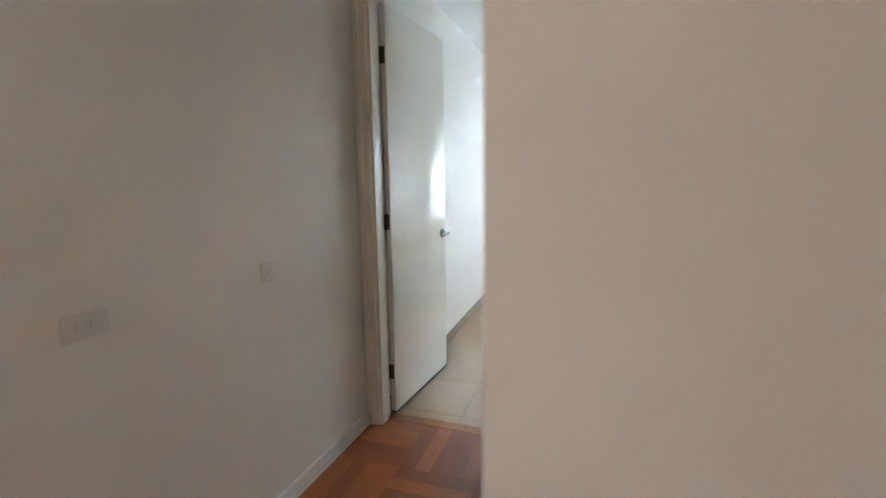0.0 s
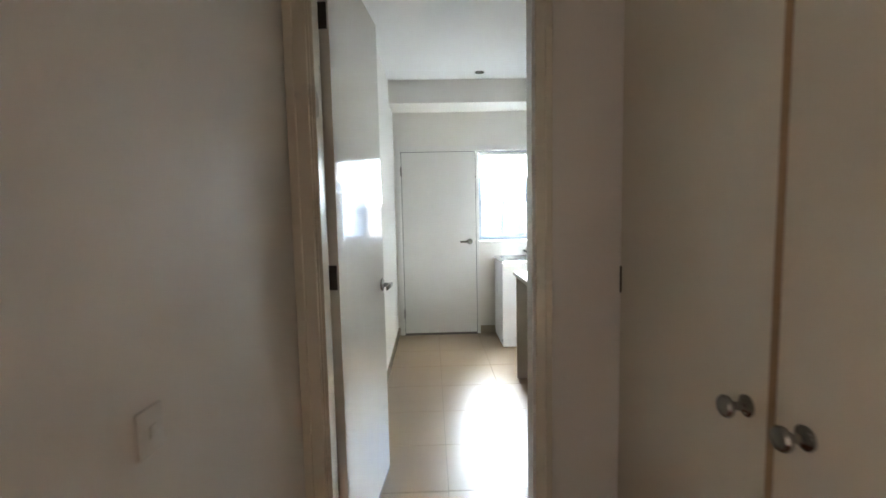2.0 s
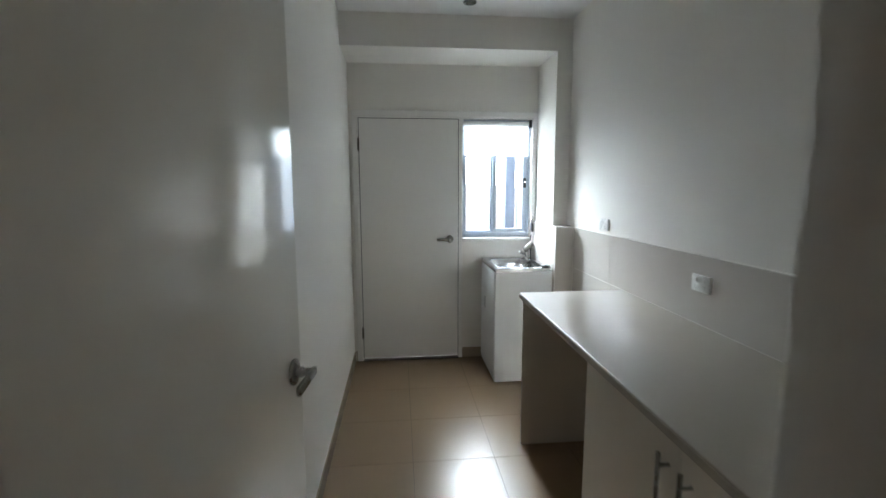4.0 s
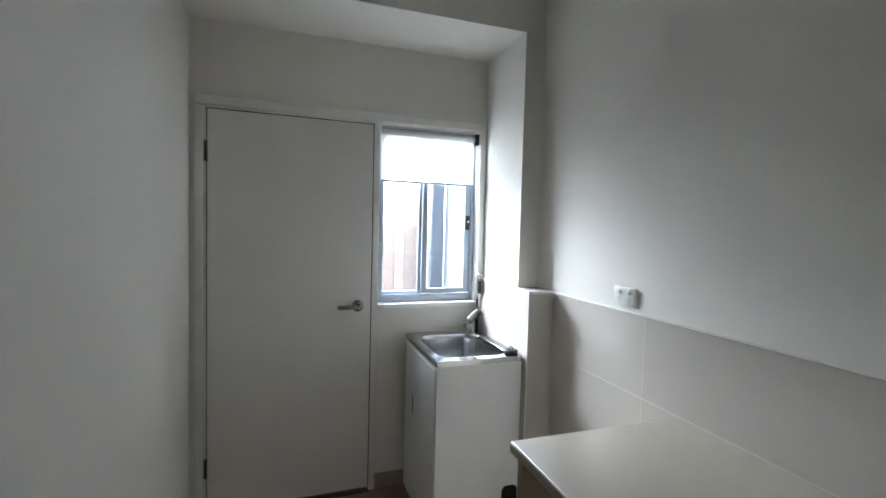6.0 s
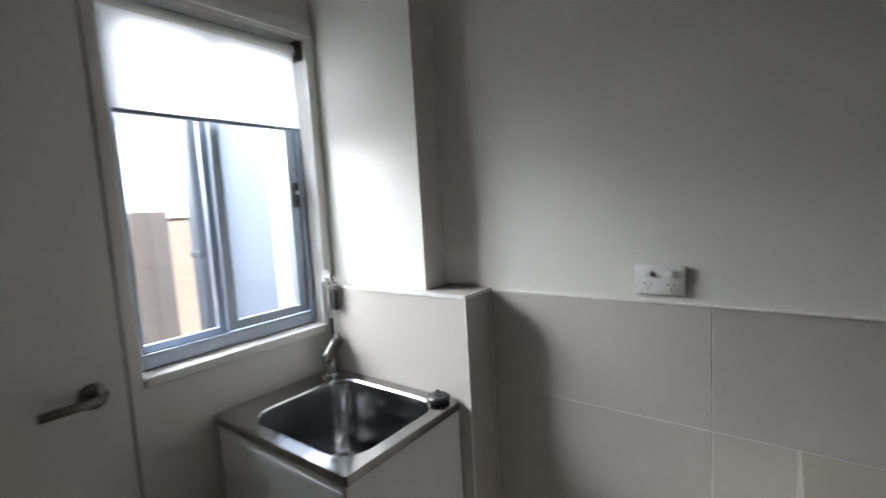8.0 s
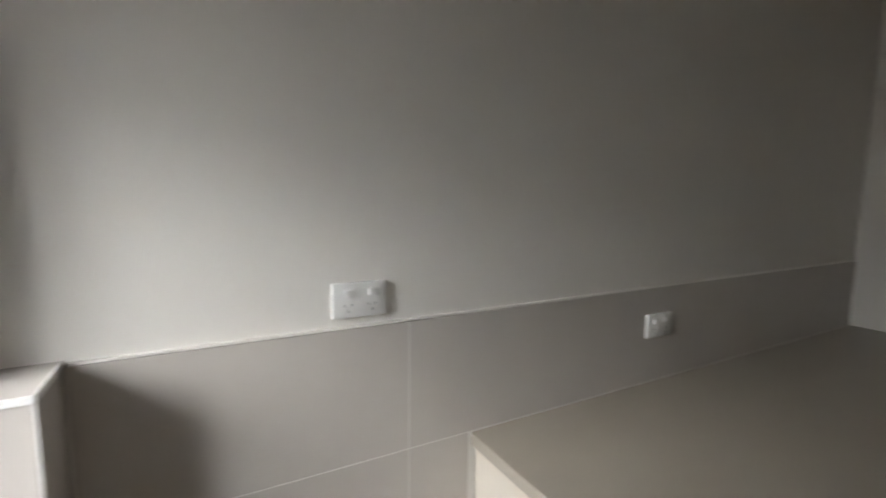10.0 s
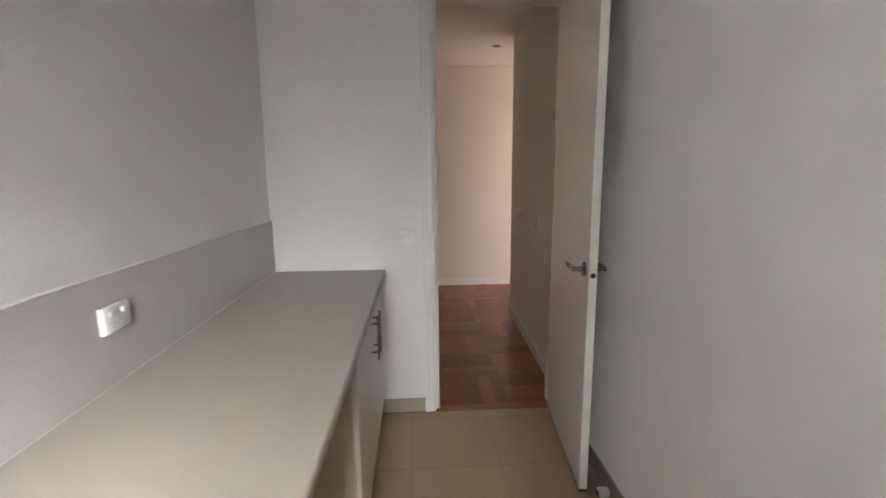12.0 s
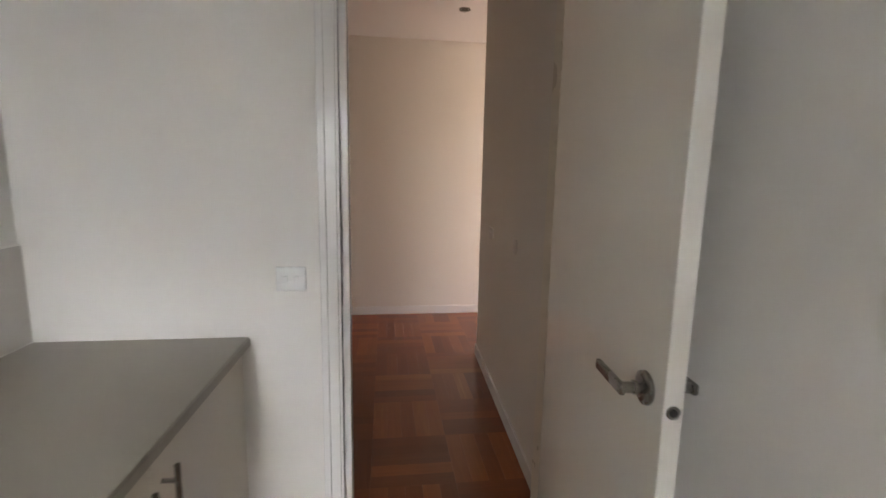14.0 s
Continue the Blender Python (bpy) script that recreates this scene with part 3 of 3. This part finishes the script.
skirt = structure("skirting_tiles", boxes((W0, W0 + 0.002, 0.02, N - 0.02, 0.0, 0.088)), GROUT, "row of beige skirting tiles", "skirting")
tile_run(skirt, SKIRT_TILE, "x", W0 + 0.002, 0.008, (0.02, 0.47, 0.92, 1.37, 1.82, 2.27, 2.72, 3.17, N - 0.019), (0.001, 0.090), name="skirting_tile")
tile_run(skirt, SKIRT_TILE, "y", 0.002, 0.008, (D1 + 0.047, 1.385), (0.001, 0.090), name="skirting_tile")
tile_run(skirt, SKIRT_TILE, "y", N - 0.002, -0.008, (1.209, 1.82), (0.001, 0.090), name="skirting_tile")
tile_run(skirt, SKIRT_TILE, "y", N - 0.002, -0.008, (W0 + 0.012, 0.299), (0.001, 0.090), name="skirting_tile")

# ---- laundry bench ----
bench = thing("benchtop", "beige laminate benchtop along the laundry wall", "benchtop")
BENCH_LEAN = 0.009             # the front edge draws in towards the open end


def lean(bm):
    for v in bm.verts:
        if v.co.x < 1.40:
            v.co.x += BENCH_LEAN * v.co.y
    return bm


bm = lean(boxes((1.320, W1 - 0.011, 0.003, 2.052, 0.867, 0.900)))
bmesh.ops.bevel(bm, geom=[e for e in bm.edges if all(v.co.x < 1.35 for v in e.verts) or all(v.co.y > 2.04 for v in e.verts)], offset=0.006, segments=3, affect="EDGES", profile=0.5)
part("top", bm, LAMINATE, bench, smooth=True)
part("edge_strip", lean(boxes((1.3185, 1.3198, 0.004, 2.046, 0.872, 0.8945))), LAMINATE, bench)
CAB_N = 1.135
cab = thing("base_cabinet", "cream laminate base cabinet with two doors under the benchtop", "cabinet")
part("body", boxes((1.365, W1 - 0.012, 0.004, 0.020, 0.10, 0.8665), (1.365, W1 - 0.012, CAB_N - 0.016, CAB_N, 0.10, 0.8665), (1.365, W1 - 0.012, 0.020, CAB_N - 0.016, 0.10, 0.116),
                   (W1 - 0.026, W1 - 0.012, 0.020, CAB_N - 0.016, 0.116, 0.8665), bevel=0.0008), CARCASS, cab, "pale carcass board")
part("shelf", boxes((1.38, W1 - 0.028, 0.021, CAB_N - 0.017, 0.46, 0.476)), CARCASS, cab)
part("filler", boxes((1.347, 1.364, 0.004, 0.034, 0.10, 0.862), bevel=0.001), CABINET, cab)
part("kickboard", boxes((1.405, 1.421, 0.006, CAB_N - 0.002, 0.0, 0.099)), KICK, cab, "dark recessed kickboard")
MEET = 0.583
for y0, y1, py in ((0.036, MEET - 0.0015, MEET - 0.045), (MEET + 0.0015, CAB_N, MEET + 0.045)):
    d = part("door", boxes((1.346, 1.364, y0, y1, 0.103, 0.860), bevel=0.0015), CABINET, cab, "flat cream door")
    bm = rod(bmesh.new(), (1.315, py, 0.615), (1.315, py, 0.820), 0.006)
    part("handle", bm, BRUSHED, d, "brushed steel bar pull", True)
    for pz in (0.650, 0.785):
        part("handle_post", rod(bmesh.new(), (1.315, py, pz), (1.3465, py, pz), 0.005, seg=14), BRUSHED, d, smooth=True)
panel = thing("end_panel", "cream end panel holding up the open bench end", "panel")
part("board", boxes((1.3608, W1 - 0.012, 2.018, 2.036, 0.0, 0.8665), bevel=0.001), CABINET, panel)
part("edge_band", boxes((1.3598, 1.3606, 2.0185, 2.0355, 0.001, 0.866)), LAMINATE, panel, "pale edge banding")

# ---- trough ----
tub = thing("laundry_trough", "white laundry trough cabinet with a stainless steel bowl", "laundry trough")
TX0, TX1, TY0, TY1 = 1.372, 1.8105, 2.834, 3.408
part("side_panel", boxes((TX0 + 0.006, TX0 + 0.024, TY0 + 0.006, TY1 - 0.004, 0.014, 0.868)), WHITE_METAL, tub)
part("side_panel", boxes((TX1 - 0.020, TX1 - 0.004, TY0 + 0.006, TY1 - 0.004, 0.014, 0.868)), WHITE_METAL, tub)
part("front_panel", boxes((TX0 + 0.024, TX1 - 0.020, TY0 + 0.006, TY0 + 0.022, 0.014, 0.868)), WHITE_METAL, tub)
part("back_panel", boxes((TX0 + 0.024, TX1 - 0.020, TY1 - 0.020, TY1 - 0.004, 0.014, 0.868)), WHITE_METAL, tub)
part("base_panel", boxes((TX0 + 0.024, TX1 - 0.020, TY0 + 0.022, TY1 - 0.020, 0.014, 0.030)), WHITE_METAL, tub)
d = part("door", boxes((TX0 + 0.001, TX0 + 0.0055, TY0 + 0.02, TY1 - 0.02, 0.04, 0.845), bevel=0.002), WHITE_METAL, tub)
part("finger_pull", boxes((TX0 + 0.0001, TX0 + 0.0012, 3.215, 3.228, 0.50, 0.60)), DARK, d, "dark finger slot")
for fx in (TX0 + 0.04, TX1 - 0.04):
    for fy in (TY0 + 0.04, TY1 - 0.05):
        part("foot", rod(bmesh.new(), (fx, fy, 0.0), (fx, fy, 0.016), 0.016, 0.012), BLACK, tub, "black levelling foot", True)


def rounded(cx, cy, hx, hy, r, n=6):
    """Corner points of a rounded rectangle, anticlockwise."""
    out = []
    for k, (sx, sy) in enumerate(((1, 1), (-1, 1), (-1, -1), (1, -1))):
        for i in range(n + 1):
            a = math.pi / 2 * (k + i / n)
            out.append((cx + sx * (hx - r) + r * math.cos(a), cy + sy * (hy - r) + r * math.sin(a)))
    return out


# black hose opening low in the front panel
bm = bmesh.new()
port = [[bm.verts.new((x, y, z)) for x, z in rounded(1.762, 0.19, 0.040, 0.066, 0.026)] for y in (TY0 + 0.0015, TY0 + 0.0055)]
for i in range(len(port[0])):
    j = (i + 1) % len(port[0])
    bm.faces.new((port[0][i], port[0][j], port[1][j], port[1][i]))
bm.faces.new(port[0])
bm.faces.new(port[1][::-1])
part("hose_port", bm, BLACK, tub, "black rounded hose opening")

bcx, bcy, bhx, bhy = 1.585, 3.085, 0.172, 0.212
bm = bmesh.new()
loops = []
for grow, r, z in ((0.012, 0.087, 0.8925), (0.006, 0.082, 0.8935), (0.0, 0.075, 0.889), (-0.004, 0.073, 0.87), (-0.012, 0.07, 0.70), (-0.022, 0.065, 0.655), (-0.05, 0.05, 0.642), (-0.13, 0.02, 0.636)):
    loops.append([bm.verts.new((x, y, z)) for x, y in rounded(bcx, bcy, bhx + grow, bhy + grow, r)])
for p, q in zip(loops, loops[1:]):
    for i in range(len(p)):
        bm.faces.new((p[i], p[(i + 1) % len(p)], q[(i + 1) % len(p)], q[i]))
bm.faces.new(loops[-1])
rim = loops[0]
outer = [bm.verts.new((x, y, 0.8905)) for x, y in rounded((TX0 + TX1) / 2, (TY0 + TY1) / 2, (TX1 - TX0) / 2, (TY1 - TY0) / 2, 0.008)]
for i in range(len(rim)):
    bm.faces.new((outer[i], outer[(i + 1) % len(rim)], rim[(i + 1) % len(rim)], rim[i]))
low = [bm.verts.new((v.co.x, v.co.y, 0.866)) for v in outer]
for i in range(len(low)):
    bm.faces.new((low[i], low[(i + 1) % len(low)], outer[(i + 1) % len(low)], outer[i]))
bowl = part("bowl", bm, STEEL, tub, "stainless steel bowl with a rolled rim", True)
part("waste", turned(bmesh.new(), [(0.036, 0.0), (0.037, 0.003), (0.03, 0.0035), (0.012, 0.001)], pose(bcx, bcy, 0.6365)), CHROME, bowl, smooth=True)

tap = thing("mixer_tap", "chrome mixer tap with a flat lever at the trough corner", "tap", 1.752, 3.352, 0.8905)
part("base", turned(bmesh.new(), [(0.027, 0), (0.027, 0.006), (0.0215, 0.010), (0.021, 0.055), (0.019, 0.062)], Matrix.Identity(4)), CHROME, tap, smooth=True)
part("spout", turned(bmesh.new(), [(0.011, 0), (0.0115, 0.004), (0.0115, 0.15), (0.010, 0.154)], pose(-0.010, -0.010, 0.030, 74, 0, -34)), CHROME, tap, smooth=True)
bm = box(bmesh.new(), -0.050, 0.050, -0.0065, 0.0065, -0.024, 0.024, 0.004)
bm.transform(pose(0.014, -0.014, 0.098, 0, -36, 14))
part("lever", bm, BRUSHED, tap, "flat chrome paddle lever", True)

sconce = thing("washing_machine_tap", "small chrome and black hose tap beside the window", "tap")
part("stem", rod(bmesh.new(), (1.797, 3.375, 1.085), (1.797, 3.375, 1.235), 0.008), CHROME, sconce, smooth=True)
bm = bmesh.new()
pts = [(1.797, 3.375 - 0.03 * math.sin(a), 1.232 + 0.03 * math.cos(a) - 0.03) for a in [math.pi * k / 10 for k in range(0, 8)]]
for p, q in zip(pts, pts[1:]):
    rod(bm, p, q, 0.0125, seg=12)
part("neck", bm, CHROME, sconce, smooth=True)
part("grip", boxes((1.785, 1.806, 3.337, 3.356, 1.115, 1.205), bevel=0.006), BLACK, sconce, "black grip", True)
part("hose", rod(bmesh.new(), (1.797, 3.377, 0.892), (1.797, 3.377, 1.09), 0.0055, seg=12), BLACK, sconce, "black hose", True)

plug = thing("sink_plug", "black rubber sink plug on the trough rim", "plug", 1.773, 2.886, 0.891)
part("disc", turned(bmesh.new(), [(0.027, 0), (0.033, 0.005), (0.034, 0.014), (0.029, 0.019), (0.014, 0.020)], Matrix.Identity(4)), BLACK, plug, smooth=True)
bm = bmesh.new()
ring = [(0.012 * math.cos(a), 0.006 * math.sin(a), 0.020 + 0.012 * max(0, math.sin(a))) for a in [2 * math.pi * k / 14 for k in range(15)]]
for p, q in zip(ring, ring[1:]):
    rod(bm, p, q, 0.0022, seg=8)
part("ring", bm, BLACK, plug, smooth=True)


# ---- fittings ----
def power_point(name, y, z, label):
    """Double socket outlet on the east wall; local -x looks into the room."""
    t = thing(name, label, "power point", 1.955, y, z, group="power points")
    off = 0.0 if z > 1.2 else -0.010
    part("plate", boxes((off - 0.011, off, -0.057, 0.057, -0.036, 0.036), bevel=0.003), PLASTIC, t, smooth=True)
    for s in (-1, 1):
        part("rocker", boxes((off - 0.016, off - 0.0105, s * 0.025 - 0.008, s * 0.025 + 0.008, 0.008, 0.023), bevel=0.002), PLASTIC, t, smooth=True)
        for dy, dz, lean in ((-0.007, -0.010, 28), (0.007, -0.010, -28), (0.0, -0.022, 0)):
            bm = box(bmesh.new(), -0.0006, 0.0006, -0.0008, 0.0008, -0.003, 0.003)
            bm.transform(pose(off - 0.0113, s * 0.025 + dy, dz, lean))
            part("slot", bm, SLOT, t, "dark socket slot")
    return t


power_point("power_point", 2.322, 1.2535, "white double power point above the splashback tiles")
power_point("power_point", 1.376, 1.080, "white double power point on the splashback tiles")


def switch_plate(label, m, gangs=2, wide=0.092, tall=0.078, mat=PLASTIC):
    """Light switch; local y looks out of the wall."""
    t = thing("light_switch", label, "light switch", group="light switches")
    t.matrix_basis = m
    part("plate", boxes((-wide / 2, wide / 2, 0.0, 0.009, -tall / 2, tall / 2), bevel=0.003), mat, t, smooth=True)
    for i in range(gangs):
        x = (i - (gangs - 1) / 2) * 0.034
        part("rocker", boxes((x - 0.008, x + 0.008, 0.0085, 0.0135, -0.011, 0.011), bevel=0.002), mat, t, smooth=True)
    return t


switch_plate("white two-gang light switch beside the laundry doorway", pose(1.186, 0.0, 1.089))
switch_plate("white light switch on the hall wall", pose(hall_x(-0.87), -0.87, 1.062, 0, 0, -92.3), 1, 0.062, 0.08, OFF_WHITE)
switch_plate("wide white light switch on the hall wall near the corner", pose(hall_x(-1.54), -1.54, 1.055, 0, 0, -92.3), 2, 0.115, 0.075, OFF_WHITE)


def downlight(x, y, z, label):
    t = thing("downlight", label, "ceiling light", x, y, z, group="downlights")
    part("trim_ring", turned(bmesh.new(), [(0.036, 0.0), (0.036, -0.004), (0.044, -0.005), (0.046, -0.002), (0.046, 0.0)][::-1], Matrix.Identity(4)), BRUSHED, t, "brushed metal ring", True)
    part("lamp", turned(bmesh.new(), [(0.026, -0.0035), (0.026, -0.0052), (0.018, -0.0058), (0.006, -0.006)], Matrix.Identity(4)), HINGE, t, "unlit recessed lamp", True)


downlight(1.16, 2.753, H1, "unlit downlight in the laundry ceiling")
downlight(0.262, -2.323, H2, "unlit downlight in the lobby ceiling")
downlight(0.75, -0.92, H2, "unlit downlight in the hall ceiling")
stop = thing("door_stop", "small white door stop at the skirting behind the door", "door stop", 0.286, 0.80, 0.0)
part("block", boxes((0.0, 0.05, -0.02, 0.02, 0.001, 0.03), bevel=0.004), PLASTIC, stop)
part("pad", boxes((0.0505, 0.056, -0.012, 0.012, 0.008, 0.024), bevel=0.002), BLACK, stop, "black rubber pad")

# ---- outside the window ----
wing = thing("house_wing", "blue-grey rendered side wall of the house outside", "house")
part("wall", boxes((1.90, 4.5, N + 0.135, 4.30, -0.2, 3.0)), CLADDING, wing)
part("roof", boxes((1.80, 4.6, N + 0.135, 4.45, 3.0, 3.12), bevel=0.01), DOWNPIPE, wing, "dark eave")
pipe = thing("downpipe", "dark grey rainwater downpipe at the house corner", "downpipe")
part("pipe", boxes((1.79, 1.895, 4.306, 4.40, -0.2, 3.0), bevel=0.012), DOWNPIPE, pipe)
part("strap", boxes((1.785, 1.898, 4.303, 4.404, 1.28, 1.31), bevel=0.004), DOWNPIPE, pipe)
fence = thing("paling_fence", "weathered timber paling fence across the side yard", "fence")
for i in range(56):
    x = -3.5 + i * 0.098
    top = 1.53 + 0.012 * math.sin(i * 12.9898)
    ob = part("paling", boxes((-0.0475, 0.0475, -0.008, 0.008, -0.2, top), bevel=0.002), FENCE, fence)
    ob.location = (x, 5.0 + 0.008 * (i % 2), 0)
for z in (0.3, 1.2):
    part("rail", boxes((-3.55, 1.94, 5.017, 5.06, z, z + 0.07)), FENCE, fence)

# ---- floor pieces, last ----
xs = [W0, 0.73, 1.18, 1.63, W1]
ys = [0.016, 0.10, 0.55, 1.0, 1.455, 1.91, 2.365, 2.82, 3.275, N + 0.0]
cache = {}
for xa, xb in zip(xs, xs[1:]):
    for ya, yb in zip(ys, ys[1:]):
        key = (round(xb - xa, 3), round(yb - ya, 3))
        if key not in cache:
            hx, hy = key[0] / 2 - 0.0015, key[1] / 2 - 0.0015
            b = box(bmesh.new(), -hx, hx, -hy, hy, -0.008, 0.0, 0.001, 1)
            me = bpy.data.meshes.new("tile")
            b.to_mesh(me)
            b.free()
            me.materials.append(FLOOR_TILE)
            cache[key] = me
        ob = new("tile", cache[key])
        ob.location = ((xa + xb) / 2, (ya + yb) / 2, 0)
        ob.parent = floor_laundry
for xa, xb in ((D0 + 0.019, 0.52), (0.521, 0.79), (0.791, D1 - 0.043)):
    ob = part("threshold_board", boxes(((xa - xb) / 2, (xb - xa) / 2, -0.0345, 0.0345, -0.012, 0.001), bevel=0.001), THRESHOLD, floor_hall, "pale hardwood threshold board")
    ob.location = ((xa + xb) / 2, -0.0205, 0)

# basket-weave parquet: squares of five boards, turned by turns; the pieces near the walked line are objects, the rest one mesh
SQ, PW = 0.40, 0.08
rest = bmesh.new()
boards = {}
random.seed(4)


def board(x0, x1, y0, y1, turned_board, near):
    """One board of the floor, its length along its own x."""
    cx, cy = (x0 + x1) / 2, (y0 + y1) / 2
    lx, ly = x1 - x0 - 0.0003, y1 - y0 - 0.0003
    if lx < 0.008 or ly < 0.008:
        return
    size = (round(ly, 4), round(lx, 4)) if turned_board else (round(lx, 4), round(ly, 4))
    if near:
        if size not in boards:
            b = box(bmesh.new(), -size[0] / 2, size[0] / 2, -size[1] / 2, size[1] / 2, -0.012, 0.0, 0.0002, 1)
            boards[size] = bpy.data.meshes.new("plank")
            b.to_mesh(boards[size])
            b.free()
            boards[size].materials.append(PARQUET)
        ob = new("plank", boards[size])
        ob.location, ob.rotation_euler = (cx, cy, 0), (0, 0, radians(90 if turned_board else 0))
        ob.parent = floor_hall
    else:
        rest.faces.new([rest.verts.new(c) for c in ((x0 + 0.0003, y0 + 0.0003, 0), (x1 - 0.0003, y0 + 0.0003, 0), (x1 - 0.0003, y1 - 0.0003, 0), (x0 + 0.0003, y1 - 0.0003, 0))])


for i in range(-10, 11):
    for j in range(-9, 1):
        sx, sy = 0.56 + i * SQ, -0.45 + j * SQ
        upright = (i + j) % 2 == 0
        for k in range(5):
            x0, x1, y0, y1 = (sx + k * PW, sx + (k + 1) * PW, sy, sy + SQ) if upright else (sx, sx + SQ, sy + k * PW, sy + (k + 1) * PW)
            y0, y1 = max(y0, FY + 0.002), min(y1, -0.056)
            cy = (y0 + y1) / 2
            lo = LX0 + 0.01 if cy < HY else 0.10
            hi = LX1 - 0.01 if cy < CY else HX1 + 0.04
            x0, x1 = max(x0, lo), min(x1, hi)
            if x1 > x0 and y1 > y0:
                board(x0, x1, y0, y1, upright, -0.3 < (x0 + x1) / 2 < 1.6)
rest_ob = part("planks", rest, PARQUET_FAR, floor_hall)
rest_ob["kind"] = "stuff"
